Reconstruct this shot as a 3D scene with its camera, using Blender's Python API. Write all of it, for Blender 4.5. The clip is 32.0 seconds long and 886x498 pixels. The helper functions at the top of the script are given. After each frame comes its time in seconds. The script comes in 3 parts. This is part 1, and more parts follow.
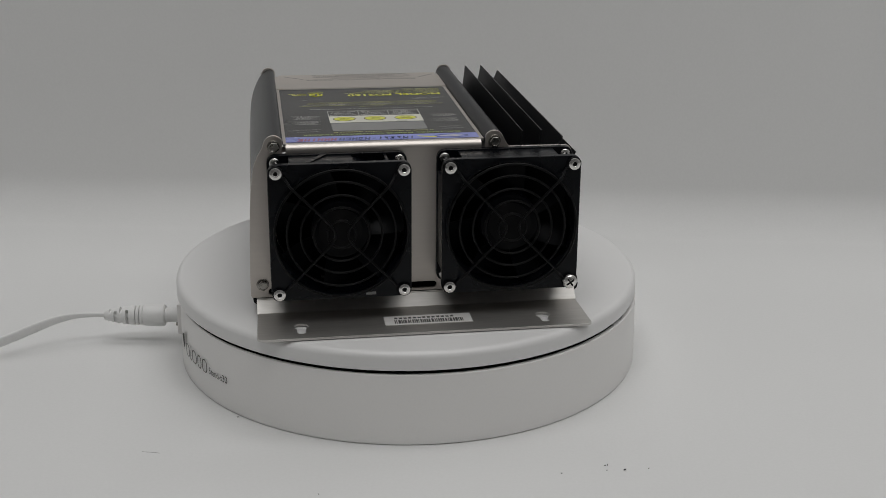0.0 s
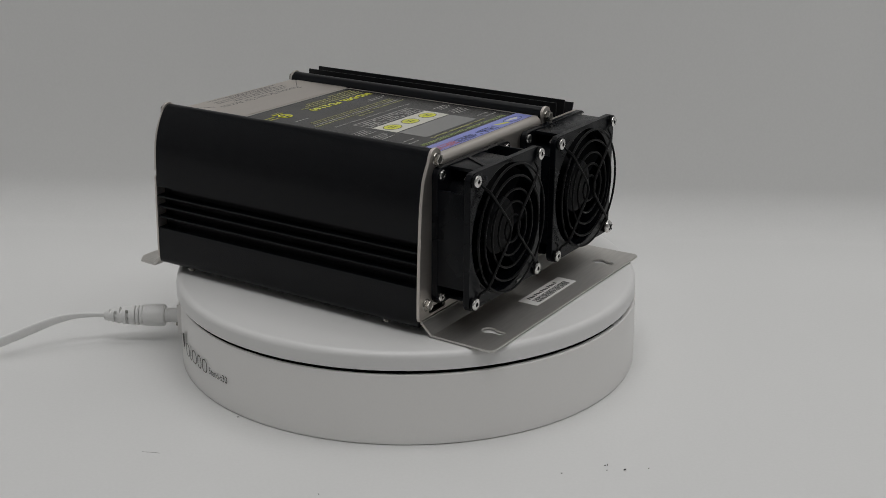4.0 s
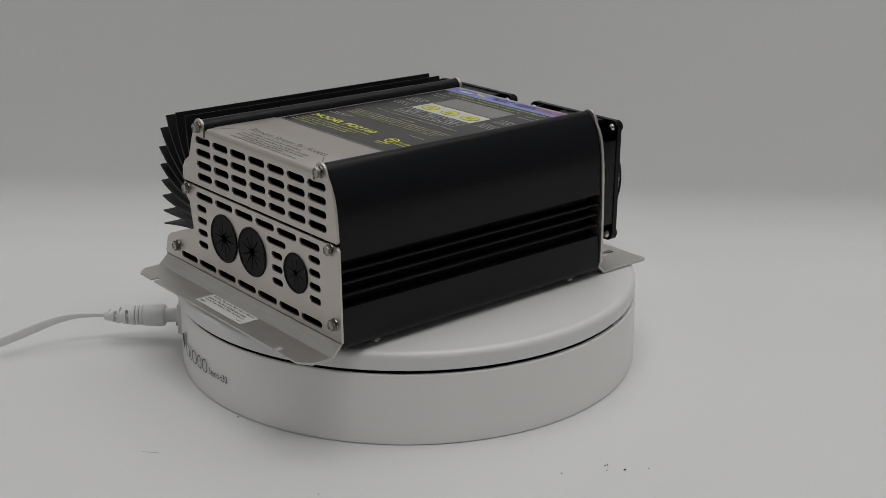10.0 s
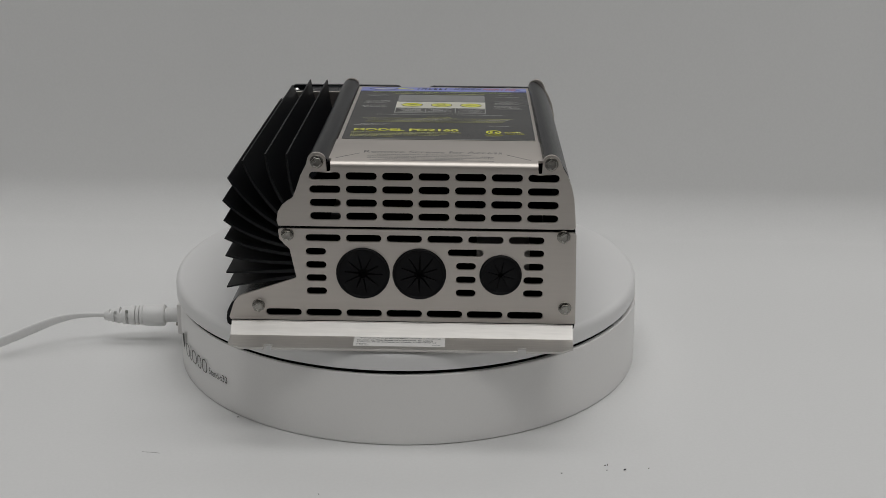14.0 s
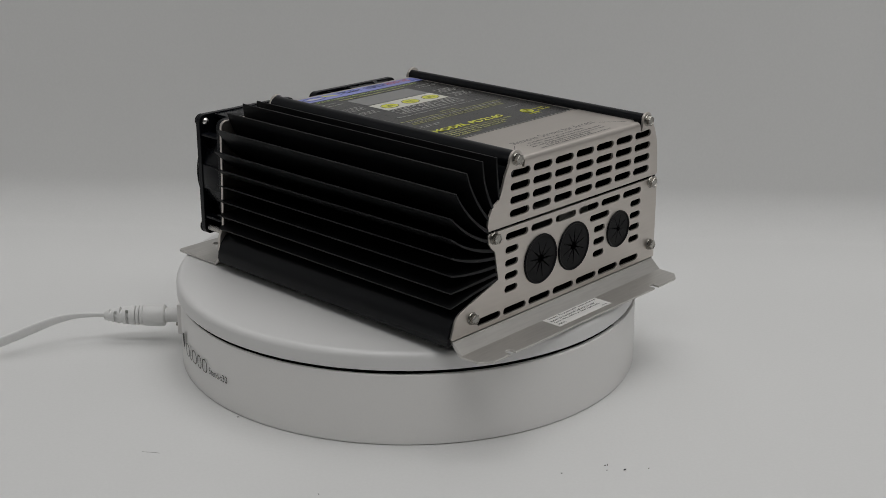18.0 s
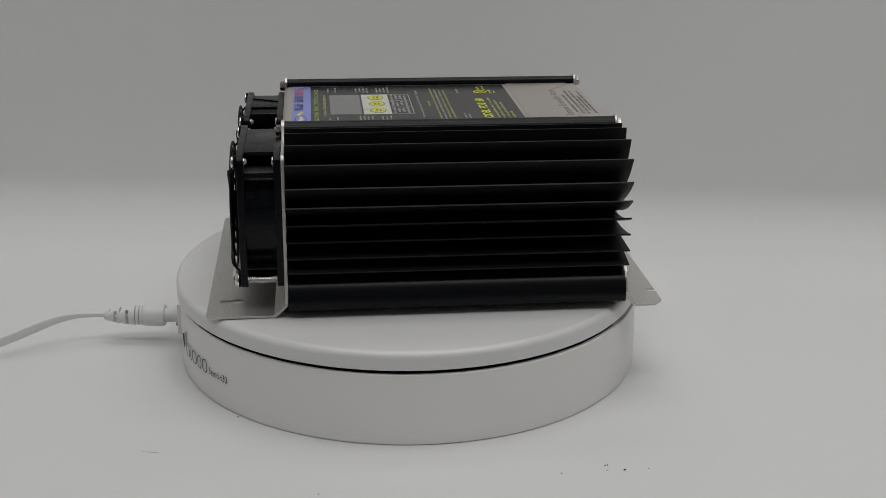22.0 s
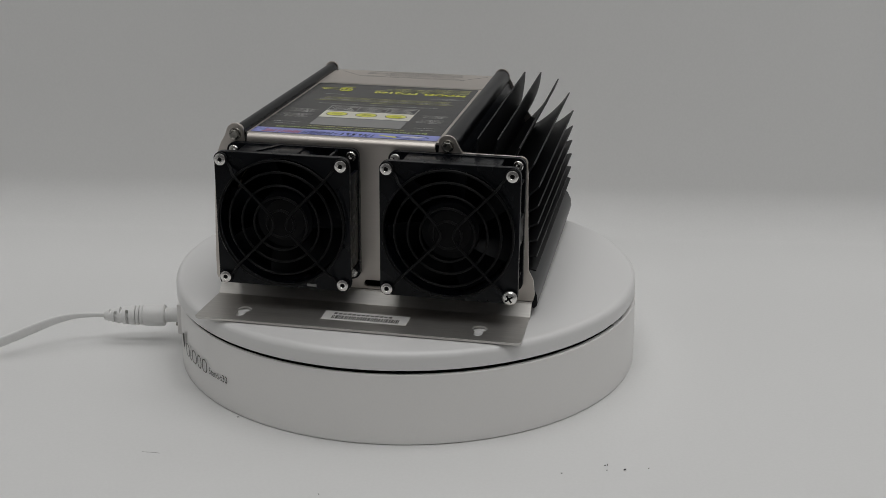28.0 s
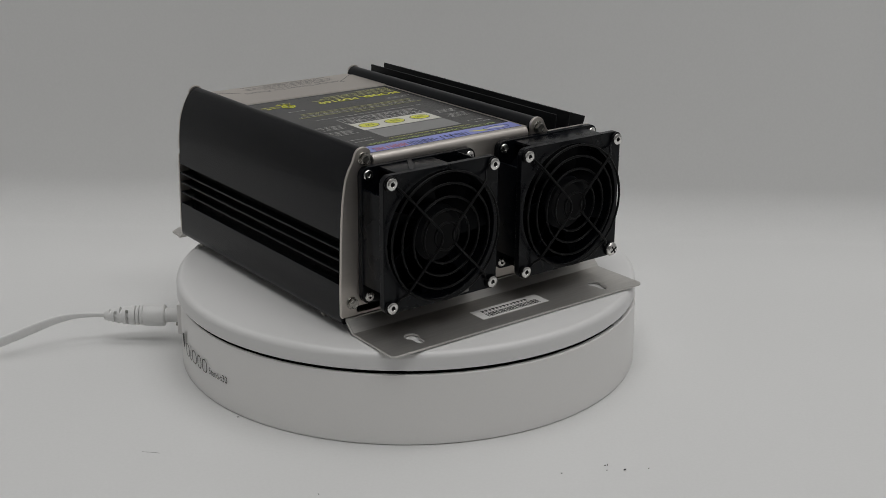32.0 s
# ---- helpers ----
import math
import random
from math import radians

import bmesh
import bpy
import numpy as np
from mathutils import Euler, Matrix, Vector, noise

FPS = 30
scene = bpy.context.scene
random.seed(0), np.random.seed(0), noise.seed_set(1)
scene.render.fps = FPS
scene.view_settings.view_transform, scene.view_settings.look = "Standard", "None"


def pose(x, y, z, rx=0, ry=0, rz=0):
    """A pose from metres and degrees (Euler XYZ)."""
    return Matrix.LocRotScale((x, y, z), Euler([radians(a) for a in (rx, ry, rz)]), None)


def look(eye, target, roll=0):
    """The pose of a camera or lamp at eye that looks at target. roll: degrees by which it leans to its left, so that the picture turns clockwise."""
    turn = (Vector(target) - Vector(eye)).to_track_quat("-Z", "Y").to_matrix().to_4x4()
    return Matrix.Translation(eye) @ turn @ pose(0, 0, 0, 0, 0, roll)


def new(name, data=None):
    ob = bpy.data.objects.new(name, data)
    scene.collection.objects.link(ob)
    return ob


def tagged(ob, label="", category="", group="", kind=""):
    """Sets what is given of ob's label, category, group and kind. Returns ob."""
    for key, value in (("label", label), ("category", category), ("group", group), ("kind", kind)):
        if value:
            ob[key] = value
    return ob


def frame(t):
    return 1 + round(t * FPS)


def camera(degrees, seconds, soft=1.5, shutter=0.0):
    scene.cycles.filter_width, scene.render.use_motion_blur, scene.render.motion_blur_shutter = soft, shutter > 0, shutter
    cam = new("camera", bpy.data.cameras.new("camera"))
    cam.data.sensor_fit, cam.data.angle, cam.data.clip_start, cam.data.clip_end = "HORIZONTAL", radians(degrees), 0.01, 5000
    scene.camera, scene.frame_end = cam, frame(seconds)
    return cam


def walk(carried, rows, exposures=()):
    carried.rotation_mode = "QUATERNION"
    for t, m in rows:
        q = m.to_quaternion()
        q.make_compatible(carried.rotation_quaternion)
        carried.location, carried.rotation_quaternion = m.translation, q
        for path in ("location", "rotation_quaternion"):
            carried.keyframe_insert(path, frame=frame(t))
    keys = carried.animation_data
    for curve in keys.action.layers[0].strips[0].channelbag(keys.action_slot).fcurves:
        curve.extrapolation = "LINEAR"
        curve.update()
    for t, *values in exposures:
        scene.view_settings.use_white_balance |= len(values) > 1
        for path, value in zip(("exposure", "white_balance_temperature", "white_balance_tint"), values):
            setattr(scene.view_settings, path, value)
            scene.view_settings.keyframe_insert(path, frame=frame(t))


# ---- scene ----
# ---- camera: fixed on a stand before the turntable ----
cam = camera(38.92, 32.0, soft=0.85)
VIEW = pose(0.0, -0.7833, 0.3373, 70.846, 0, -1.749) @ pose(0, 0, 0, 0, 0, 0.458)
walk(cam, [(0.0, VIEW), (32.0, VIEW)])

# ---- plan, in millimetres; the turntable's axis is the origin ----
MM = 0.001
TOP = 56.5            # height of the platter's top
TURN = 12.15          # degrees per second
START = 7.0           # heading of the converter at the start
PLATE_F, PLATE_B = -78.4, 125.8   # outer faces of the two end plates
PANEL = 158.0         # height of the label panel

# ---- light ----
world = bpy.data.worlds.new("studio")
world.use_nodes = True
scene.world = world
world.node_tree.nodes["Background"].inputs[0].default_value = (1.0, 0.99, 0.975, 1)
world.node_tree.nodes["Background"].inputs[1].default_value = 0.05


def soft_box(name, eye, target, w, h, watts, colour=(1, 0.992, 0.985)):
    lamp = bpy.data.lights.new(name, "AREA")
    lamp.shape, lamp.size, lamp.size_y, lamp.energy, lamp.color = "RECTANGLE", w, h, watts, colour
    ob = new(name, lamp)
    ob.matrix_world = look(eye, target)
    return ob


# Three unseen overhead lamps, added and balanced to fit soft shadows and levels.
soft_box("added_ceiling_lamp", (0.3, 0.10, 2.36), (0.3, 0.101, 0), 2.2, 0.6, 11.6)
soft_box("added_ceiling_lamp", (0.3, 1.05, 2.36), (0.3, 1.051, 0), 2.2, 0.5, 6.3)
soft_box("added_ceiling_lamp", (0.3, -1.00, 2.36), (0.3, -0.999, 0), 2.2, 0.6, 17.4)
scene.view_settings.exposure = 0.0


# ---- materials ----
def pbr(name, colour, rough, metal=0.0, grain=(300, 0.12), blotch=(12, 0.10), bump=(900, 0.05), stretch=(1, 1, 1), coat=0.0, spec=0.5):
    m = bpy.data.materials.new(name)
    m.use_nodes = True
    nt = m.node_tree
    nd, ln = nt.nodes, nt.links
    b = nd["Principled BSDF"]
    b.inputs["Roughness"].default_value = rough
    b.inputs["Metallic"].default_value = metal
    b.inputs["Coat Weight"].default_value = coat
    b.inputs["Specular IOR Level"].default_value = spec
    tc = nd.new("ShaderNodeTexCoord")
    mp = nd.new("ShaderNodeMapping")
    mp.inputs["Scale"].default_value = stretch
    ln.new(tc.outputs["Object"], mp.inputs["Vector"])

    def tex(scale, detail):
        n = nd.new("ShaderNodeTexNoise")
        n.inputs["Scale"].default_value = scale
        n.inputs["Detail"].default_value = detail
        ln.new(mp.outputs[0], n.inputs["Vector"])
        return n.outputs["Fac"]

    fine, wide = tex(grain[0], 4), tex(blotch[0], 3)

    def band(fac, amount):
        r = nd.new("ShaderNodeMapRange")
        r.inputs[1].default_value, r.inputs[2].default_value = 0.25, 0.75
        r.inputs[3].default_value, r.inputs[4].default_value = 1 - amount, 1 + amount
        ln.new(fac, r.inputs[0])
        return r.outputs[0]

    mul = nd.new("ShaderNodeMath")
    mul.operation = "MULTIPLY"
    ln.new(band(fine, grain[1]), mul.inputs[0])
    ln.new(band(wide, blotch[1]), mul.inputs[1])
    vm = nd.new("ShaderNodeVectorMath")
    vm.operation = "SCALE"
    vm.inputs[0].default_value = colour
    ln.new(mul.outputs[0], vm.inputs["Scale"])
    ln.new(vm.outputs[0], b.inputs["Base Color"])
    rr = nd.new("ShaderNodeMath")
    rr.operation = "MULTIPLY"
    rr.inputs[1].default_value = rough
    ln.new(band(wide, 0.18), rr.inputs[0])
    ln.new(rr.outputs[0], b.inputs["Roughness"])
    if bump[1]:
        bp = nd.new("ShaderNodeBump")
        bp.inputs["Strength"].default_value = bump[1]
        bp.inputs["Distance"].default_value = 0.0003
        ln.new(tex(bump[0], 3), bp.inputs["Height"])
        ln.new(bp.outputs[0], b.inputs["Normal"])
    return m


PAPER = pbr("white_sweep", (0.71, 0.712, 0.706), 0.75, grain=(500, 0.015), blotch=(3, 0.02), bump=(700, 0.08))
# Unseen room tones steer bounce and reflections: floor, east and south kept darker.
FLOOR = pbr("unseen_dark_floor", (0.09, 0.088, 0.085), 0.6, grain=(200, 0.05), blotch=(4, 0.08))
WALLS = pbr("unseen_pale_wall", (0.70, 0.70, 0.70), 0.8, grain=(300, 0.02), blotch=(3, 0.03))
GREYWALL = pbr("unseen_grey_wall", (0.42, 0.42, 0.42), 0.8, grain=(300, 0.02), blotch=(3, 0.03))
CEILING = pbr("unseen_ceiling", (0.78, 0.775, 0.76), 0.8, grain=(300, 0.02), blotch=(3, 0.02))
DIM = pbr("unseen_dark_wall", (0.20, 0.20, 0.20), 0.8, grain=(300, 0.03), blotch=(3, 0.05))
WHITE = pbr("white_plastic", (0.845, 0.835, 0.82), 0.42, grain=(800, 0.01), blotch=(14, 0.012), bump=(2500, 0.04))
PLATTER = pbr("white_platter", (0.75, 0.748, 0.742), 0.33, grain=(800, 0.01), blotch=(10, 0.012), bump=(2000, 0.05))
# Black without gloss, so the gap under the platter looks fully shaded.
SEAM = pbr("seam_shade", (0.002, 0.002, 0.002), 0.8, spec=0.05)
CORD = pbr("white_cord", (0.74, 0.74, 0.73), 0.45, grain=(600, 0.02), blotch=(20, 0.02))
ALU = pbr("brushed_aluminium", (0.63, 0.588, 0.548), 0.44, 1.0, grain=(500, 0.022), blotch=(14, 0.045), bump=(900, 0.03), stretch=(0.06, 1, 1))
ALU_BASE = pbr("mill_aluminium", (0.60, 0.585, 0.56), 0.50, 1.0, grain=(700, 0.06), blotch=(20, 0.07), bump=(900, 0.06), stretch=(0.1, 1, 1))
BLACK = pbr("black_anodised", (0.0034, 0.0040, 0.0054), 0.27, spec=0.20, grain=(900, 0.12), blotch=(9, 0.12), bump=(1500, 0.05), stretch=(1, 0.05, 1))
FIN = pbr("black_fin", (0.0080, 0.0084, 0.0094), 0.45, spec=0.21, grain=(900, 0.12), blotch=(12, 0.12), bump=(1500, 0.05), stretch=(1, 0.05, 1))
PLASTIC = pbr("black_plastic", (0.0026, 0.0033, 0.0050), 0.28, spec=0.18, grain=(900, 0.12), blotch=(40, 0.15), bump=(3000, 0.12))
ROTOR = pbr("fan_rotor", (0.0016, 0.0020, 0.0030), 0.32, spec=0.08, bump=(2000, 0.05))
WIRE = pbr("black_wire", (0.004, 0.0042, 0.0045), 0.42, spec=0.15, grain=(900, 0.2))
RUBBER = pbr("rubber", (0.004, 0.004, 0.005), 0.5, spec=0.17, bump=(1500, 0.12))
# Near-black that stands in for shade in recesses, gaps and the housing.
DARK = pbr("shade_black", (0.004, 0.004, 0.004), 0.7, spec=0.12)
HUBFOIL = pbr("hub_foil", (0.003, 0.003, 0.0036), 0.5, spec=0.15)
STEEL = pbr("zinc_steel", (0.34, 0.33, 0.305), 0.26, 1.0, grain=(900, 0.12), blotch=(120, 0.15))
CHROME = pbr("bright_screw", (0.74, 0.73, 0.71), 0.26, 1.0, grain=(900, 0.08), blotch=(120, 0.1))
FILM = pbr("charcoal_label", (0.025, 0.0245, 0.0235), 0.24, spec=0.36, grain=(900, 0.06), blotch=(25, 0.06), bump=(400, 0.03))
BLUE = pbr("blue_print", (0.23, 0.26, 0.60), 0.3, grain=(900, 0.05), blotch=(40, 0.12))
NAVY = pbr("navy_print", (0.02, 0.035, 0.16), 0.3)
RED = pbr("red_print", (0.42, 0.10, 0.13), 0.3)
YELLOW = pbr("yellow_print", (0.70, 0.71, 0.05), 0.3, grain=(900, 0.05))
OLIVE = pbr("dull_yellow_print", (0.40, 0.40, 0.13), 0.35)
GREEN = pbr("green_print", (0.34, 0.44, 0.12), 0.35)
PALE = pbr("pale_print", (0.42, 0.42, 0.40), 0.35)
CREAM = pbr("cream_print", (0.66, 0.65, 0.58), 0.32, grain=(900, 0.03))
GREY = pbr("grey_window", (0.22, 0.22, 0.215), 0.22, grain=(900, 0.03))
INK = pbr("black_ink", (0.03, 0.03, 0.03), 0.5)
GREYINK = pbr("grey_ink", (0.13, 0.125, 0.12), 0.5)
STICKER = pbr("white_sticker", (0.82, 0.81, 0.79), 0.4, grain=(900, 0.02), blotch=(60, 0.03))


# ---- mesh helpers ----
def link(name, mesh, material, parent=None, label="", smooth=None):
    mesh.materials.clear()
    mesh.materials.append(material)
    if smooth is not None:
        mesh.shade_smooth()
        mesh.set_sharp_from_angle(angle=radians(smooth))
    ob = new(name, mesh)
    if parent is not None:
        ob.parent = parent
    return tagged(ob, label)


def part(name, bm, material, parent=None, label="", smooth=None):
    """One bmesh in millimetres (z above the floor) as one mesh under a thing."""
    bmesh.ops.recalc_face_normals(bm, faces=bm.faces)
    mesh = bpy.data.meshes.new(name)
    bm.to_mesh(mesh)
    bm.free()
    return link(name, mesh, material, parent, label, smooth)


def thing(name, label, category, at=None, kind="", group=""):
    ob = new(name)
    ob.empty_display_size = 0.02
    if at is not None:
        ob.matrix_basis = at
    return tagged(ob, label, category, group, kind)


def P(x, y, z):
    """A point of the converter: heights are counted from the platter."""
    return (x * MM, y * MM, (z - TOP) * MM)


def prism(bm, profile, y0, y1, place=P):
    """A profile in x and z, drawn out along y."""
    a = [bm.verts.new(place(x, y0, z)) for x, z in profile]
    b = [bm.verts.new(place(x, y1, z)) for x, z in profile]
    n = len(profile)
    for i in range(n):
        bm.faces.new((a[i], a[(i + 1) % n], b[(i + 1) % n], b[i]))
    bm.faces.new(a)
    bm.faces.new(b)


def prism_x(bm, profile, x0, x1, place=P):
    """A profile in y and z, drawn out along x."""
    a = [bm.verts.new(place(x0, y, z)) for y, z in profile]
    b = [bm.verts.new(place(x1, y, z)) for y, z in profile]
    n = len(profile)
    for i in range(n):
        bm.faces.new((a[i], a[(i + 1) % n], b[(i + 1) % n], b[i]))
    bm.faces.new(a)
    bm.faces.new(b)


def box(bm, x0, x1, y0, y1, z0, z1, bev=0.0, place=P):
    out = bmesh.ops.create_cube(bm, size=1.0)["verts"]
    for v in out:
        v.co = place(x0 if v.co.x < 0 else x1, y0 if v.co.y < 0 else y1, z0 if v.co.z < 0 else z1)
    if bev:
        ed = list({e for v in out for e in v.link_edges})
        bmesh.ops.bevel(bm, geom=ed, offset=bev * MM, segments=2, profile=0.6, affect="EDGES")


def lathe(bm, profile, at, axis="z", n=32):
    """A profile of (radius, height) in mm, turned round an axis through at (metres)."""
    rings = []
    for r, h in profile:
        ring = []
        if r < 1e-6:
            pts = [(0, 0)]
        else:
            pts = [(r * math.cos(2 * math.pi * k / n), r * math.sin(2 * math.pi * k / n)) for k in range(n)]
        for u, v in pts:
            c = {"z": (u, v, h), "y": (u, h, v), "x": (h, u, v)}[axis]
            ring.append(bm.verts.new((at[0] + c[0] * MM, at[1] + c[1] * MM, at[2] + c[2] * MM)))
        rings.append(ring)
    for a, b in zip(rings, rings[1:]):
        for k in range(n):
            if len(a) == 1 and len(b) == 1:
                continue
            if len(a) == 1:
                bm.faces.new((a[0], b[k], b[(k + 1) % n]))
            elif len(b) == 1:
                bm.faces.new((a[k], a[(k + 1) % n], b[0]))
            else:
                bm.faces.new((a[k], a[(k + 1) % n], b[(k + 1) % n], b[k]))


def tube(bm, pts, r, n=8, closed=False, squash=1.0):
    """A round wire through points in metres."""
    pts = [Vector(p) for p in pts]
    rings = []
    m = len(pts)
    for i, p in enumerate(pts):
        a = pts[(i - 1) % m] if closed or i else pts[0]
        b = pts[(i + 1) % m] if closed or i < m - 1 else pts[-1]
        d = (b - a).normalized()
        up = Vector((0, 0, 1)) if abs(d.z) < 0.9 else Vector((0, 1, 0))
        s = d.cross(up).normalized()
        u = s.cross(d)
        rings.append([bm.verts.new(p + (s * math.cos(2 * math.pi * k / n) + u * squash * math.sin(2 * math.pi * k / n)) * r * MM) for k in range(n)])
    for i in range(m if closed else m - 1):
        a, b = rings[i], rings[(i + 1) % m]
        for k in range(n):
            bm.faces.new((a[k], a[(k + 1) % n], b[(k + 1) % n], b[k]))
    if not closed:
        bm.faces.new(rings[0])
        bm.faces.new(rings[-1])


def arc(cx, cy, r, a0, a1, n=8):
    return [(cx + r * math.cos(radians(a0 + (a1 - a0) * k / n)), cy + r * math.sin(radians(a0 + (a1 - a0) * k / n))) for k in range(n + 1)]


def slot(cx, cz, w, h, n=6):
    r, d = h / 2, (w - h) / 2
    return arc(cx + d, cz, r, -90, 90, n) + arc(cx - d, cz, r, 90, 270, n)


def rrect(x0, x1, y0, y1, r, n=4):
    return arc(x1 - r, y1 - r, r, 0, 90, n) + arc(x0 + r, y1 - r, r, 90, 180, n) + arc(x0 + r, y0 + r, r, 180, 270, n) + arc(x1 - r, y0 + r, r, 270, 360, n)


def ellipse(cx, cy, a, b, n=28):
    return [(cx + a * math.cos(2 * math.pi * k / n), cy + b * math.sin(2 * math.pi * k / n)) for k in range(n)]


def baked(curve):
    ob = new("drawing", curve)
    dg = bpy.context.evaluated_depsgraph_get()
    mesh = bpy.data.meshes.new_from_object(ob.evaluated_get(dg))
    bpy.data.objects.remove(ob)
    return mesh


def cut_sheet(loops, thick, bevel=0.0):
    """A flat sheet with holes, from outlines in mm, as a mesh in its own x and y."""
    cu = bpy.data.curves.new("sheet", "CURVE")
    cu.dimensions, cu.fill_mode = "2D", "BOTH"
    cu.extrude, cu.bevel_depth, cu.bevel_resolution = (thick / 2 - bevel) * MM, bevel * MM, 1
    for loop in loops:
        sp = cu.splines.new("POLY")
        sp.points.add(len(loop) - 1)
        for q, (u, v) in zip(sp.points, loop):
            q.co = (u * MM, v * MM, 0, 1)
        sp.use_cyclic_u = True
    mesh = baked(cu)
    bm = bmesh.new()
    bm.from_mesh(mesh)
    bmesh.ops.remove_doubles(bm, verts=bm.verts, dist=1e-6)
    bm.to_mesh(mesh)
    bm.free()
    return mesh


def upright(mesh, y, thick):
    """Stands a sheet up in the plane y (its middle), outlines being x and z."""
    for v in mesh.vertices:
        x, z, d = v.co
        v.co = (x, y * MM - d, z - TOP * MM)
    mesh.update()
    return mesh


def lying(mesh, z):
    for v in mesh.vertices:
        v.co.z += (z - TOP) * MM
    mesh.update()
    return mesh


# ---- setting: a white paper sweep in a small studio room, added and unseen ----
SWEEP_TURN = -4.5     # degrees by which the room stands askew to the camera


def build_room():
    """Unseen floor, four walls and ceiling added round the sweep, lit by overhead lamps."""
    x0, x1, y0, y1, h, th = -1.7, 1.7, -2.3, 1.5, 2.42, 0.1
    turn = pose(0, 0, 0, 0, 0, SWEEP_TURN)
    for name, (a, b, c, d, e, f), mat, label in (
            ("floor", (x0, x1, y0, y1, -0.06, -0.004), FLOOR, "unseen dark floor added under the paper sweep to keep reflections dark"),
            ("ceiling", (x0 - th, x1 + th, y0 - th, y1 + th, h, h + th), CEILING, "unseen plain white ceiling added for bounced light"),
            ("wall_north", (x0 - th, x1 + th, y1, y1 + th, -0.06, h), WALLS, "unseen plain pale wall added some way behind the paper sweep"),
            ("wall_south", (x0 - th, x1 + th, y0 - th, y0, -0.06, h), DIM, "unseen dark grey wall added facing the sweep to darken reflections"),
            ("wall_west", (x0 - th, x0, y0, y1, -0.06, h), WALLS, "unseen pale side wall added to brighten reflections"),
            ("wall_east", (x1, x1 + th, y0, y1, -0.06, h), GREYWALL, "unseen mid-grey side wall added to dim reflections on that side")):
        bm = bmesh.new()
        box(bm, a, b, c, d, e, f, place=lambda x, y, z: (x, y, z))
        ob = part(name, bm, mat)
        ob.matrix_basis = turn
        tagged(ob, label, name.split("_")[0], kind="structure")


def build_sweep():
    """Paper on the floor that curves up into a low backdrop."""
    bm = bmesh.new()
    r, lean, start = 44.0, 12, 228.0
    prof = [(-500, 0), (-300, 0), (-200, 0), (0, 0), (120, 0), (180, 0)]
    prof += [(start + r * math.sin(radians(a)), r - r * math.cos(radians(a))) for a in np.linspace(0, 90 - lean, 16)]
    y1, z1 = prof[-1]
    prof += [(y1 + k * math.sin(radians(lean)), z1 + k * math.cos(radians(lean))) for k in (60, 150, 260, 400)]
    prof = [(float(y), float(z)) for y, z in prof]
    cols = [-1350 + 150 * k for k in range(19)]
    grid = [[bm.verts.new((x * MM, y * MM, z * MM)) for x in cols] for y, z in prof]
    for a, b in zip(grid, grid[1:]):
        for k in range(len(cols) - 1):
            bm.faces.new((a[k], a[k + 1], b[k + 1], b[k]))
    ob = part("backdrop", bm, PAPER, None, "", 40)
    ob.matrix_basis = pose(0, 0, 0, 0, 0, SWEEP_TURN)
    tagged(ob, "seamless white paper sweep under and behind the turntable", "backdrop", kind="structure")


build_room()
build_sweep()


# ---- the turntable ----
def build_turntable():
    table = thing("turntable", "round white motorised photo turntable standing on white paper", "turntable")
    bm = bmesh.new()
    lathe(bm, [(0, 0.1), (148.6, 0.1), (148.6, 0.35), (149.6, 0.35), (150.0, 0.7), (150.0, 3), (149.8, 20), (149.3, 42.7), (148.9, 43.2), (144, 43.2)], (0.0013, -0.0008, 0), n=128)
    part("base", bm, WHITE, table, "", 30)
    # Black ring set in the gap to give its shade.
    bm = bmesh.new()
    lathe(bm, [(143, 42.8), (148.0, 42.8), (148.0, 46.2), (143, 46.2)], (0, 0, 0), n=128)
    part("seam", bm, SEAM, table, "thin black ring standing in for the shade in the gap", 30)
    bm = bmesh.new()
    prof = [(0, 46.0), (146, 45.7), (149.8, 45.7), (150.3, 46.2), (150.3, 48.0)]
    prof += [(145.9 + 4.2 * math.cos(radians(a)), 52.3 + 4.2 * math.sin(radians(a))) for a in range(0, 91, 9)]
    prof += [(100, 56.5), (0, 56.5)]
    lathe(bm, prof, (0, 0, 0), n=128)
    platter = part("platter", bm, PLATTER, table, "smooth white revolving disc", 30)
    return table, platter


turntable, platter = build_turntable()


# ---- the converter ----
converter = thing("power_converter", "black finned marine power converter with two fans and aluminium end plates", "converter", pose(0, 0, TOP * MM, 0, 0, START))


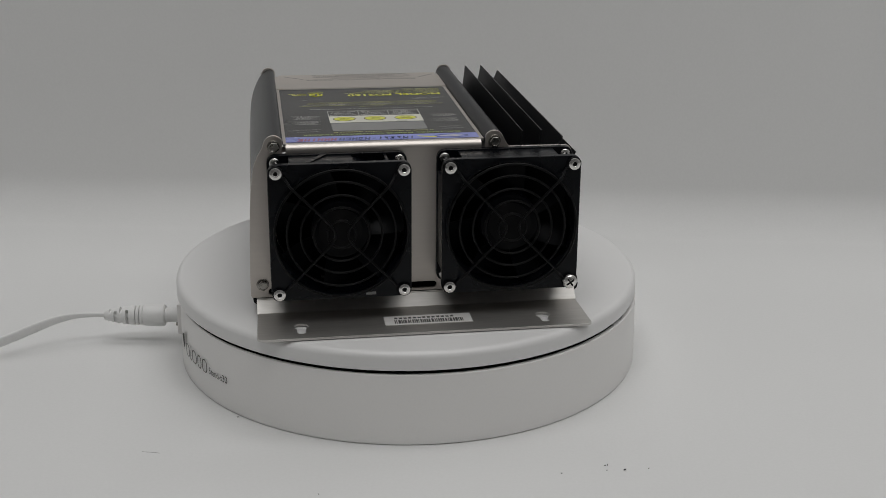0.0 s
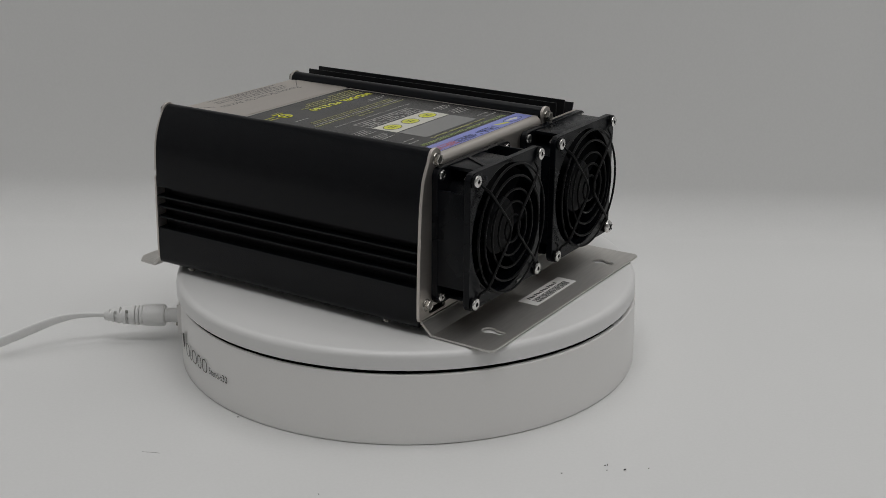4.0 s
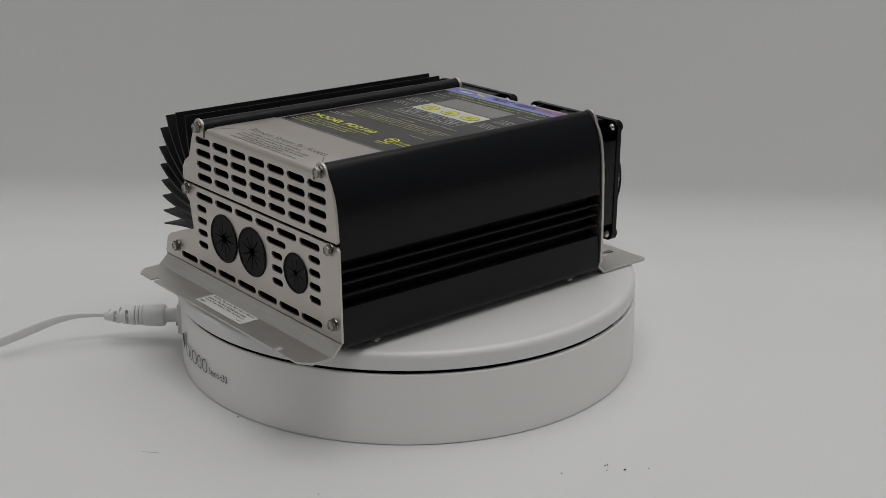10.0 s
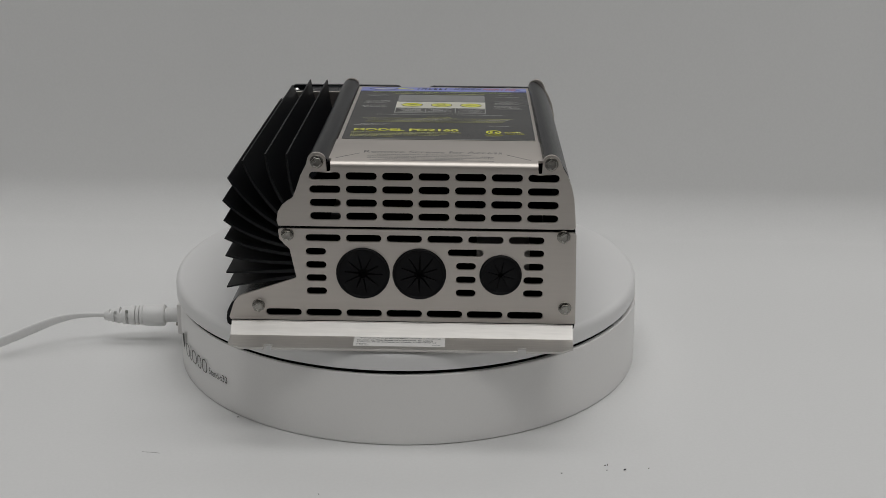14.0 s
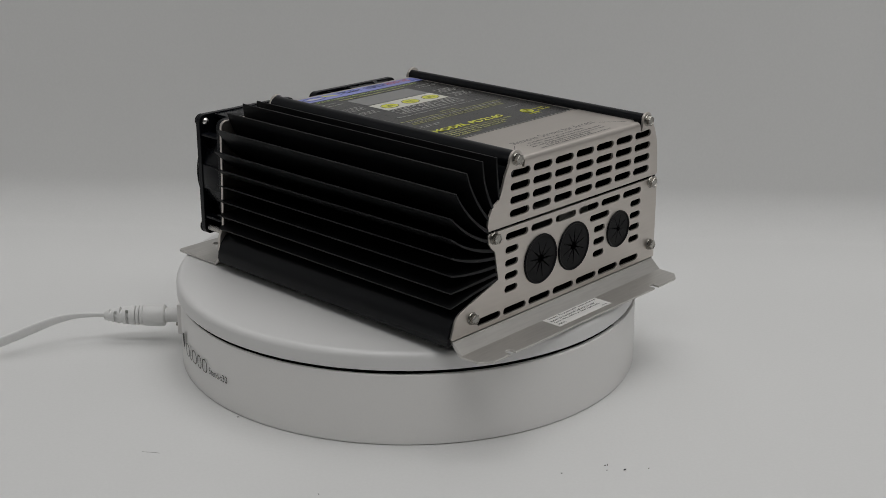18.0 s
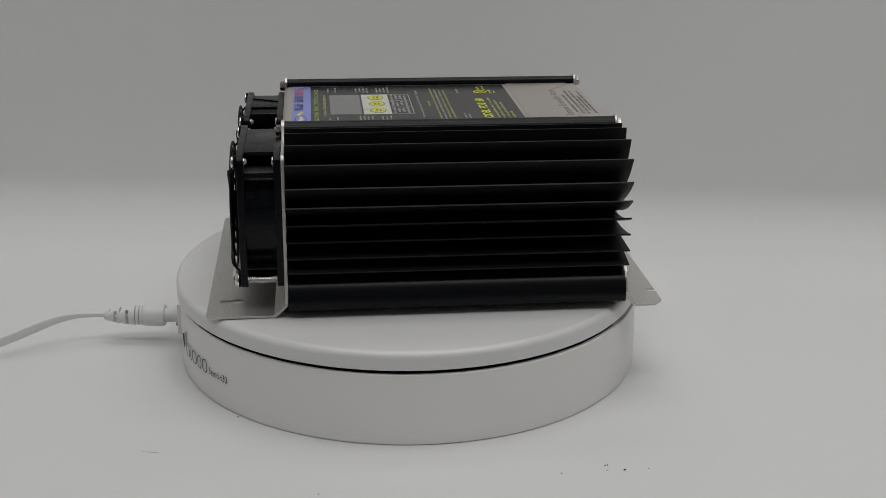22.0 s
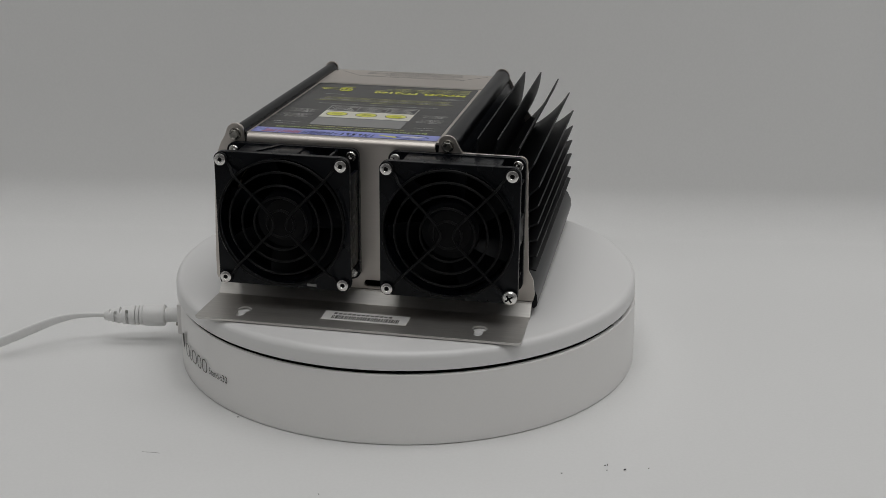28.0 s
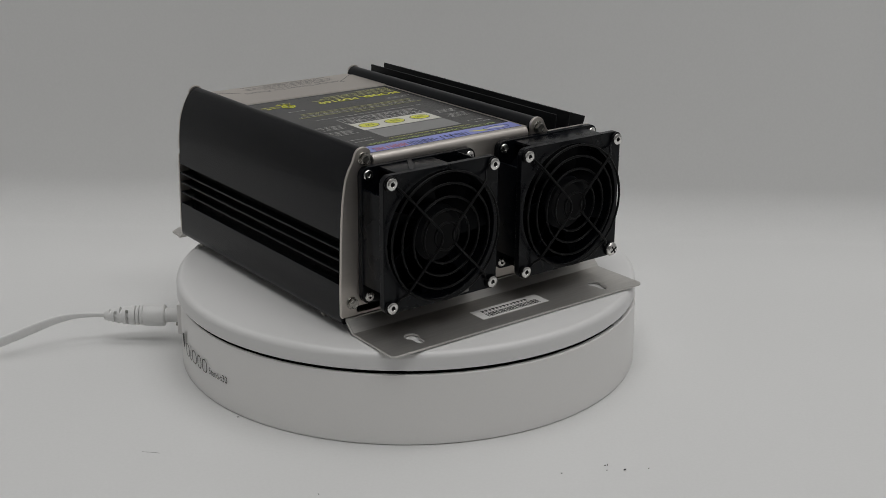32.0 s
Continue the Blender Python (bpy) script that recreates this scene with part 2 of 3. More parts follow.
def build_side_shell():
    """The smooth extrusion with three ridges in a groove."""
    out = [(-80.6, 158.0), (-80.6, 159.6), (-81.0, 160.8), (-81.8, 161.8), (-82.9, 162.4), (-84.2, 162.6), (-85.6, 162.3), (-87.0, 161.6), (-88.6, 160.3), (-90.0, 158.8), (-91.2, 157.1), (-92.5, 155.0), (-93.6, 152.8), (-95.6, 147.9), (-97.2, 142.4), (-98.3, 136), (-99.0, 128), (-99.4, 120)]
    out += [(-99.8, 112.2), (-93.0, 112.0)]
    for z in (105.6, 99.0, 92.0):
        out += [(-93.0, z + 0.8), (-99.6, z + 0.6), (-99.9, z + 0.2), (-99.9, z - 0.3), (-99.6, z - 0.6), (-93.0, z - 0.8)]
    out += [(-93.0, 85.0), (-100.4, 84.8), (-101.0, 75), (-101.2, 65.0), (-100.8, 62.4), (-99.4, 61.2)]
    inner = [(-20, 61.2), (-20, 65.2), (-96, 65.2), (-95.0, 81), (-90.5, 82), (-90.5, 114.5), (-94.6, 116), (-94.8, 128), (-93.2, 141), (-90, 150), (-86.2, 157.6), (-84.6, 158.6)]
    bm = bmesh.new()
    prism(bm, out + inner, PLATE_F + 2.02, PLATE_B - 1.52)
    part("side_shell", bm, BLACK, converter, "smooth black anodised side with three ridges", 55)


FINS = [((59, 162.2), (58.3, 146), (54.5, 134)), ((70.5, 162.2), (69.5, 144), (57, 128)), ((83.2, 158.2), (77, 139), (59, 123)),
        ((91.6, 148.6), (81, 130), (59, 118)), ((95, 135.6), (81, 121), (59, 113.5)), ((95, 124.2), (81, 113), (58.5, 109)),
        ((95, 113.6), (80, 106.5), (57.5, 104.5)), ((95, 103.4), (80, 99.5), (56.5, 99.5)), ((95, 93.4), (80, 93.6), (55.5, 95)), ((95, 84.6), (78, 88.5), (55, 91.5))]


def build_heatsink():
    out = arc(42.4, 156.9, 5.8, 175, -25, 12)
    out += [(49.6, 151), (51.5, 146), (53, 140), (57, 133), (60, 127), (60, 117), (58, 108), (56, 98), (55, 91.0), (70, 86.0), (84, 81.2), (89.5, 78.5), (93.4, 74.5), (95.8, 69.5), (96.4, 65.0), (96.0, 62.4), (94.6, 61.2)]
    inner = [(-19.8, 61.2), (-19.8, 65.2), (88, 65.2), (84, 76), (50, 87.5), (51, 100), (54, 118), (50, 134), (46.5, 146), (42, 152), (37.4, 154)]
    bm = bmesh.new()
    prism(bm, out + inner, PLATE_F + 2.02, PLATE_B - 1.52)
    sink = part("heatsink", bm, BLACK, converter, "black anodised finned side", 32)
    for tip, mid, root in FINS:
        a, c, b = Vector(tip), Vector(mid), Vector(root)
        line = []
        for k in range(11):
            s = k / 10
            q = a * (1 - s) ** 2 + c * 2 * s * (1 - s) + b * s * s
            d = ((c - a) * (1 - s) + (b - c) * s).normalized()
            line.append((q, Vector((-d.y, d.x)), 0.42 + 0.55 * s))
        prof = [q + nrm * w for q, nrm, w in line] + [q - nrm * w for q, nrm, w in reversed(line)]
        bm = bmesh.new()
        prism(bm, [(q.x, q.y) for q in prof], PLATE_F + 2.1, PLATE_B - 0.3)
        part("fin", bm, FIN, sink, "", 32)


def bolt_mesh(name):
    """A hex bolt with a washer flange, its head towards -y."""
    bm = bmesh.new()
    lathe(bm, [(0, 0), (4.5, 0), (4.7, -0.4), (4.4, -1.0), (0, -1.0)], (0, 0, 0), "y", 24)
    lathe(bm, [(0, -0.9), (4.05, -0.9), (4.05, -3.5), (3.75, -4.0), (3.1, -4.1), (2.7, -3.6), (0, -3.5)], (0, 0, 0), "y", 6)
    bmesh.ops.recalc_face_normals(bm, faces=bm.faces)
    mesh = bpy.data.meshes.new(name)
    bm.to_mesh(mesh)
    bm.free()
    return mesh


BOLT = bolt_mesh("bolt")


def put_bolt(x, z, y, back, parent, turn):
    ob = link("bolt", BOLT, STEEL, parent)
    ob.matrix_basis = pose(*P(x, y, z), 0, 0, 180 if back else 0) @ pose(0, 0, 0, 0, turn, 0) @ Matrix.Scale(0.79, 4)


def lip(loops):
    return lying(cut_sheet(loops, 1.3, 0.2), 57.75)


def build_front_plate():
    loop = [(-101.4, 66.2), (-102.0, 67.6), (-102.0, 80), (-101.2, 104), (-100.5, 120), (-99.6, 132), (-98.5, 140), (-97.2, 146.6), (-94.9, 152.2), (-92.4, 156.2)]
    loop += arc(-86.0, 158.2, 5.4, 160, 30, 9) + [(-81.4, 157.0), (-81.2, 151.6), (-79.2, 151.6), (-79.0, 153.6), (34.4, 153.6), (34.6, 151.6), (36.8, 151.6), (37.0, 157.0)]
    loop += arc(41.8, 157.8, 5.4, 150, 20, 9) + [(48.4, 156.6), (50.6, 153.4)] + arc(84.2, 149.2, 4.0, 90, 10, 5)
    loop += [(88.6, 140), (89.4, 110), (90.4, 85), (93.4, 79), (94.4, 70), (93.6, 66.2)]
    holes = [slot(0, 69.6, 17.5, 4.6), slot(-83.5, 69.4, 17.5, 4.4), ellipse(-50.1, 113.2, 37, 37, 48)]
    me = upright(cut_sheet([loop] + holes, 2.0, 0.3), PLATE_F + 1.0, 2.0)
    plate = link("end_plate", me, ALU, converter, "brushed aluminium end plate carrying the fans", 14)
    # bend into the top panel
    bm = bmesh.new()
    prof = [(PLATE_F, 153.6)] + [(PLATE_F + 3.4 - 3.4 * math.cos(radians(a)), PANEL - 3.4 + 3.4 * math.sin(radians(a))) for a in range(0, 91, 10)]
    prof += [(PLATE_F + 3.4, PANEL - 1.4)] + [(PLATE_F + 3.4 - 2.0 * math.cos(radians(a)), PANEL - 3.4 + 2.0 * math.sin(radians(a))) for a in range(80, -1, -10)] + [(PLATE_F + 1.4, 153.6)]
    prism_x(bm, prof, -79.0, 34.4)
    part("bent_edge", bm, ALU, plate, "bright rounded bend", 40)
    bm = bmesh.new()
    y = PLATE_F
    prism_x(bm, [(y + 1.5, 65.4), (y + 0.2, 65.4), (y, 65.2), (y, 64.6), (y - 6.6, 58.4), (y - 6.6, 57.1), (y - 5.8, 57.1), (y + 1.5, 63.8)], -99.0, 93.2)
    part("bend", bm, ALU_BASE, plate, "", 30)
    outer = [(-98.6, -5.6)] + arc(-96.2, -43.2, 3.2, 180, 270, 5) + arc(90.0, -43.0, 3.2, 270, 360, 5) + [(92.6, -5.6)]
    ys = [(x, PLATE_F + d) for x, d in outer]
    hol = []
    for cx in (-74.5, 67.4):
        cy = PLATE_F - 29.4
        hol.append(arc(cx, cy, 4.5, -52, 232, 16) + arc(cx, cy - 8.0, 2.7, 180, 360, 6))
    link("mounting_lip", lip([ys] + hol), ALU_BASE, plate, "bare aluminium foot with two keyhole slots", 14)
    for x, z, tn in ((-86.0, 157.5, 10), (42.0, 157.2, 4), (-95.2, 74.2, 20)):
        put_bolt(x, z, PLATE_F, False, plate, tn)
    # serial sticker on the foot
    bm = bmesh.new()
    box(bm, -26.2, 24.8, -112.8, -99.6, 58.42, 58.62)
    st = part("serial_sticker", bm, STICKER, plate, "white barcode sticker")
    bm = bmesh.new()
    rnd = random.Random(4)
    x = -20.5
    while x < 20.0:
        w = rnd.choice((0.5, 0.6, 0.9, 1.3))
        box(bm, x, x + w, -111.2, -106.0, 58.63, 58.67)
        x += w + rnd.choice((0.35, 0.45, 0.7))
    part("barcode", bm, INK, st, "black barcode stripes")
    bm = bmesh.new()
    for k in range(13):
        box(bm, -20.2 + 2.75 * k, -18.4 + 2.75 * k, -104.4, -102.0 - 0.25 * (k % 3), 58.63, 58.67)
    part("serial_marks", bm, INK, st)


def build_back_plates():
    up = [(64.6, 121.6), (65.4, 124.5), (64.6, 129.5), (62.2, 133.4), (59.4, 135.6), (56.4, 137.4), (54.2, 142.5), (51.4, 150.6), (48.2, 156.8)]
    up += arc(42.6, 158.2, 5.2, 20, 150, 9) + [(37.6, 156.5), (37.4, 152.2), (35.4, 152.2), (35.2, 154.0), (-77.8, 154.0), (-78.0, 152.2), (-80.0, 152.2), (-80.2, 156.6)]
    up += arc(-84.8, 158.6, 4.9, 30, 160, 9) + [(-90.8, 156.6), (-93.6, 152.0), (-96.0, 146.4), (-97.6, 140.0), (-98.6, 131), (-99.2, 122.6), (-98.2, 121.6)]
    holes = [slot(38.4 - 19.9 * i, 150.4 - 7.65 * k, 17.5, 4.7) for i in range(7) for k in range(4)]
    cover = link("access_cover", upright(cut_sheet([up] + holes, 1.5, 0.2), PLATE_B - 0.75, 1.5), ALU, converter, "upper vented aluminium cover with four rows of slots", 14)
    bm = bmesh.new()
    y = PLATE_B
    prof = [(y, 154.0)] + [(y - 3 + 3 * math.cos(radians(a)), PANEL + 0.3 - 3 + 3 * math.sin(radians(a))) for a in range(0, 91, 10)]
    prof += [(y - 7.5, PANEL + 0.3), (y - 7.5, PANEL - 1.0), (y - 3, PANEL - 1.0)] + [(y - 3 + 1.6 * math.cos(radians(a)), PANEL + 0.3 - 3 + 1.6 * math.sin(radians(a))) for a in range(80, -1, -10)] + [(y - 1.4, 154.0)]
    prism_x(bm, prof, -77.8, 35.2)
    box(bm, -80.8, 36.9, 75.5, y - 7.5, PANEL - 1.0, PANEL + 0.3)
    part("bent_top", bm, ALU, cover, "plain aluminium access panel", 40)
    for x, z, tn in ((42.6, 158.4, 12), (-84.8, 158.6, 26)):
        put_bolt(x, z, PLATE_B, True, cover, tn)
    low = [(64.8, 119.0), (64.2, 114.0), (61.6, 110.8), (58.8, 108.2), (55.4, 91.0), (86.5, 80.2), (89.2, 78.4), (91.4, 75.4), (94.2, 67.0), (93.6, 65.6), (-101.2, 65.6), (-101.2, 67), (-99.8, 118.0), (-98.4, 119.6)]
    low += arc(62.4, 117.2, 2.6, 100, 50, 4)
    low = [(63.4, 119.8)] + low[:-5]
    hs = [slot(40.1 - 22.55 * i, 114.7, 20.0, 4.5) for i in range(6)]
    hs += [slot(44.3, z, 11.8, 4.4) for z in (106.7, 98.9, 91.1, 83.3)]
    hs += [slot(-39.0, 107.0, 20.2, 4.4)] + [slot(-39.3, z, 11.5, 4.4) for z in (99.1, 91.1, 83.2)]
    hs += [slot(-77.0, z, 11.5, 4.4) for z in (107.1, 99.2, 91.2, 83.4)]
    hs += [slot(63.3 - 22.7 * i, 70.2, 20.6, 4.5) for i in range(7)]
    hs += [ellipse(cx, 94.2, r - 1.2, r - 1.2, 32) for cx, r in ((18.2, 15), (-13.3, 15), (-58.7, 11.8))]
    plate = link("end_plate", upright(cut_sheet([low] + hs, 1.5, 0.2), PLATE_B - 0.75, 1.5), ALU, converter, "lower vented aluminium end plate with three cable grommets", 14)
    for x, z, tn in ((59.8, 116.6, 8), (-92.9, 117.3, 22), (77.5, 74.2, 15), (-95.2, 75.0, 2)):
        put_bolt(x, z, PLATE_B, True, plate, tn)
    for cx, r, n, start in ((18.2, 15.0, 10, 6), (-13.3, 15.0, 10, 20), (-58.7, 11.8, 8, 12)):
        bm = bmesh.new()
        lathe(bm, [(r - 1.5, 0.4), (r - 1.1, 0.9), (r - 0.5, 1.1), (r, 0.6), (r + 0.05, 0.0), (r, -2.2), (r - 1.6, -2.2)], P(cx, y, 94.2), "y", 48)
        g = part("grommet", bm, RUBBER, plate, "black rubber cable grommet", 50)
        loops = [ellipse(cx, 94.2, r - 1.2, r - 1.2, 40)]
        rnd = random.Random(int(cx * 10))
        thin = 1.0 if r > 13 else 0.6
        star = []
        for k in range(n):
            a = start + 360 * k / n + rnd.uniform(-4, 4)
            end, w = r * rnd.uniform(0.66, 0.80), thin * rnd.uniform(0.55, 0.8)
            for rad, off in ((2.7 * thin, -0.9 * w), (0.6 * end, -0.7 * w), (end, -0.25 * thin), (end, 0.25 * thin), (0.6 * end, 0.7 * w), (2.7 * thin, 0.9 * w)):
                c, d = math.cos(radians(a)), math.sin(radians(a))
                star.append((cx + rad * c - off * d, 94.2 + rad * d + off * c))
        loops.append(star)
        part_mesh = upright(cut_sheet(loops, 1.0, 0.12), y - 0.1, 1.0)
        link("slit_disc", part_mesh, RUBBER, g, "thin rubber disc with a star of slits", 14)
        # Black disc added behind the slits in place of the inside's shade.
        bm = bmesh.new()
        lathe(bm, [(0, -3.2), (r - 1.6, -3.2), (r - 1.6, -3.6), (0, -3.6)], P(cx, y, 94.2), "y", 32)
        part("slit_shade_disc", bm, DARK, g)
    bm = bmesh.new()
    prism_x(bm, [(y - 1.5, 64.8), (y - 0.2, 64.8), (y, 64.6), (y, 64.3), (y + 6.2, 58.4), (y + 6.2, 57.1), (y + 5.4, 57.1), (y - 1.5, 63.8)], -100.0, 93.2)
    part("bend", bm, ALU_BASE, plate, "", 30)
    edge = [(93.0, y + 5.2), (92.4, y + 18), (86, y + 23.2)]
    edge += [(72, y + 23.4), (72.0, y + 19.0), (69.6, y + 18.0), (67.2, y + 19.0), (67.2, y + 23.4)]
    edge += [(-68.4, y + 23.4), (-68.4, y + 19.0), (-70.8, y + 18.0), (-73.2, y + 19.0), (-73.2, y + 23.4), (-92.5, y + 23.2), (-99.2, y + 18.0), (-99.8, y + 5.2)]
    link("mounting_lip", lip([edge]), ALU_BASE, plate, "bare aluminium foot with two open slots", 14)
    bm = bmesh.new()
    box(bm, -28.2, 22.7, y + 6.8, y + 19.4, 58.42, 58.62)
    st = part("warning_sticker", bm, STICKER, plate, "white warning sticker with fine print")
    rnd = random.Random(9)
    for k, (text, a, b) in enumerate((("Warning: This product MAY contain a chemical", -25.6, 19.6), ("known to The State of California to cause", -21.4, 20.8),
                                      ("Cancer, Birth Defects or Other Reproductive", -23.4, 20.8), ("Harm.", 14.2, 20.8))):
        lettering("printed_line", text, a, b, y + 8.6 + 2.75 * k, 1.9, 58.66, INK, st, 0.02)
    bm = bmesh.new()
    words(bm, -25.8, -21.0, y + 17.4, 0.8, 58.62, rnd)
    part("fine_print", bm, GREYINK, st)


def words(bm, x0, x1, yc, h, z, rnd, mean=4.0):
    """A line of unreadable print as letter-sized bars grouped in words, from x0 to x1."""
    x, left = x1, rnd.randint(2, 9)
    while x > x0 + 0.4 * h:
        w = h * rnd.uniform(0.32, 0.58)
        top = 1.0 if rnd.random() < 0.35 else 0.72
        q = [(x - w, yc + h / 2), (x, yc + h / 2), (x, yc + h / 2 - h * top), (x - w, yc + h / 2 - h * top)]
        bm.faces.new([bm.verts.new(P(a, b, z + 0.04)) for a, b in q])
        x -= w + 0.22 * h
        left -= 1
        if left <= 0:
            x -= 0.45 * h
            left = rnd.randint(2, 9)


def lettering(name, text, x0, x1, yc, h, z, material, parent, bold=0.0):
    """Readable print on the panel, read from the back; spans x0 to x1 and is h tall."""
    cu = bpy.data.curves.new("text", "FONT")
    cu.body, cu.size, cu.offset, cu.resolution_u = text, 1.0, bold, 3
    me = baked(cu)
    co = np.array([v.co[:] for v in me.vertices])
    lo, hi = co.min(0), co.max(0)
    for v in me.vertices:
        u, w = (v.co.x - lo[0]) / (hi[0] - lo[0]), (v.co.y - lo[1]) / (hi[1] - lo[1])
        v.co = P(x1 - u * (x1 - x0), yc + h / 2 - w * h, z)
    me.update()
    return link(name, me, material, parent)


def flat(name, loops, z, material, parent, label="", thick=0.12):
    return link(name, lying(cut_sheet(loops, thick), z), material, parent, label)


def build_top():
    bm = bmesh.new()
    box(bm, -80.4, 36.4, PLATE_F + 3.4, 76.0, PANEL - 1.4, PANEL)
    panel = part("top_panel", bm, ALU, converter, "aluminium top panel under a printed label")
    z = PANEL + 0.1
    flat("label", [rrect(-78.6, 34.2, -72.4, 73.0, 1.0)], z, FILM, panel, "charcoal printed label")
    z += 0.1
    flat("header_band", [[(-78.6, -72.4), (34.2, -72.4), (34.2, -60.6), (-78.6, -60.6)]], z, BLUE, panel, "blue header band")
    zi = z + 0.1
    flat("emblem", [ellipse(18.5, -67.0, 10.0, 3.7, 36), ellipse(18.5, -67.0, 9.2, 3.1, 36)], zi, NAVY, panel, "thin navy oval emblem")
    flat("emblem_sail", [[(26.0, -66.4), (19.0, -65.0), (12.6, -66.0), (10.8, -67.6), (17.0, -67.2), (21.4, -68.6)]], zi, CREAM, panel, "pale sail shape")
    # brand name as plain slanted strokes, letter-sized
    def strokes(x, material, kind):
        w, lo, hi, sl = 3.1, -71.2, -65.4, 0.9

        def bar(a, b, c, d):
            k = [(u, v) for u, v in ((a, c), (b, c), (b, d), (a, d))]
            return [(x - u - sl * (hi - v) / (hi - lo), v) for u, v in k]

        runs = {"post": [(0.9, 1.9, lo, hi)], "pair": [(0.0, 0.9, lo, hi), (2.2, w, lo, hi), (0.9, 2.2, -68.8, -67.8)],
                "hook": [(0.0, 0.9, lo, hi), (0.9, w, -66.4, hi)], "ring": [(0.0, 0.9, lo, hi), (2.2, w, lo, hi), (0.9, 2.2, lo, lo + 1.0), (0.9, 2.2, hi - 1.0, hi)],
                "dash": [(0.6, 2.4, -68.8, -67.6)], "comb": [(0.0, 0.9, lo, hi), (0.9, w, lo, lo + 1.0), (0.9, 2.6, -68.8, -67.9), (0.9, w, hi - 1.0, hi)]}
        flat("brand_block", [bar(*q) for q in runs[kind]], zi, material, panel)

    for k, kind in enumerate(("post", "pair", "hook", "comb", "hook", "post", "dash", "pair", "ring", "pair", "comb", "pair")):
        strokes(-3.2 - 3.72 * k, NAVY, kind)
    for k, kind in enumerate(("pair", "pair", "pair", "post", "pair", "comb")):
        strokes(-48.9 - 3.85 * k, RED, kind)
    flat("streak", [[(9.5, -70.2), (3.0, -68.4), (-1.6, -66.2), (-1.6, -65.0), (4.0, -66.6), (9.5, -67.4)]], zi, YELLOW, panel, "yellow-green swoosh")
    lettering("heading", "ELECTRONIC MARINE CONVERTER/CHARGER", -68.3, 25.2, -57.0, 2.9, zi, GREEN, panel, 0.015)
    rnd = random.Random(2)

    def line(x0, x1, yc, h, material):
        bm = bmesh.new()
        words(bm, x0, x1, yc, h, zi - 0.05, rnd)
        part("printed_line", bm, material, panel)

    line(-49.7, 9.9, -52.0, 2.2, OLIVE)
    flat("display_window", [rrect(-50.0, 7.0, -48.2, -28.4, 0.6)], z, GREY, panel, "grey blank window")
    flat("button_field", [[(-50.3, -27.2), (7.5, -27.2), (7.5, -9.5), (-50.3, -9.5)]], z, CREAM, panel, "cream field behind the buttons")
    for x in (-50.3, -31.2, -12.3, 7.1):
        flat("field_line", [[(x, -9.5), (x + 0.5, -9.5), (x + 0.5, 4.6), (x, 4.6)]], z, PALE, panel)
    flat("field_line", [[(-50.3, 4.2), (7.6, 4.2), (7.6, 4.8), (-50.3, 4.8)]], z, PALE, panel)
    for k, cx in enumerate((-40.9, -21.9, -2.8)):
        flat("button_rim", [ellipse(cx, -17.8, 7.0, 5.2), ellipse(cx, -17.8, 6.5, 4.75)], zi, INK, panel)
        b = flat("button", [ellipse(cx, -17.8, 6.5, 4.75)], zi, YELLOW, panel, "yellow oval key")
        for dy in (-1.0, 1.2):
            bm = bmesh.new()
            words(bm, cx - 3.0, cx + 3.0, -17.8 + dy, 1.2, zi + 0.07, rnd, 3)
            part("key_mark", bm, INK, b)
        for q in range(4):
            line(cx - 8.2 + (q % 2), cx + 8.2 - 1.5 * (q % 3), -7.4 + 2.9 * q, 2.1, PALE)
    for a, b, ys in ((12.5, 31.5, (-49, -44)), (-74, -56, (-49, -44)), (12, 31, (-30, -27.5, -25, -22.5, -16, -13.5, -11)), (-75, -55, (-30, -27.5, -25, -22.5, -16, -13.5, -11, -8.5))):
        for yc in ys:
            line(a + rnd.uniform(0, 4), b - rnd.uniform(0, 5), yc, 1.2, PALE)
    lettering("mode_text", "Microprocessor Controlled 4 Mode Charging", -61.0, 18.0, 10.2, 2.4, zi, PALE, panel, 0.012)
    line(-28, -13.5, 16.2, 1.9, OLIVE)
    for q in range(4):
        line(-67 + 2 * q, 26.5 - rnd.uniform(0, 5), 20.4 + 2.9 * q, 1.5, OLIVE if q != 1 else PALE)
    line(8, 26, 36.0, 1.3, PALE)
    line(12, 30, 38.6, 1.3, PALE)
    line(-64, -52, 38.6, 1.3, PALE)
    flat("border_line", [[(-78.4, 72.5), (34.0, 72.5), (34.0, 72.9), (-78.4, 72.9)]], zi, PALE, panel)
    lettering("model_text", "MODEL PD2160", -33.6, 29.0, 50.4, 6.0, zi, YELLOW, panel, 0.03)
    for q, b in enumerate((-36, -28, -22, 4)):
        line(b, 30.0, 56.6 + 3.3 * q, 1.9, OLIVE)
    flat("approval_mark", [ellipse(-54.6, 54.2, 4.6, 4.6), ellipse(-54.6, 54.2, 3.5, 3.5)], zi, YELLOW, panel, "yellow ring mark")
    flat("approval_bars", [[(-53.9, 51.8), (-52.4, 51.8), (-52.4, 55.4), (-53.9, 55.4)], [(-56.8, 52.8), (-55.3, 52.8), (-55.3, 56.6), (-56.8, 56.6)]], zi, YELLOW, panel)
    line(-60.0, -49.4, 60.6, 2.0, YELLOW)
    line(-58.4, -50.6, 63.4, 1.5, OLIVE)
    line(-71.5, -61.2, 53.8, 1.9, YELLOW)
    line(-73.6, -61.2, 57.4, 1.9, YELLOW)
    # print on the bare panel
    zb = PANEL + 0.36
    lettering("notice_text", "Remove Screws for Access", -58.6, 18.6, 102.6, 5.2, zb, GREYINK, panel)
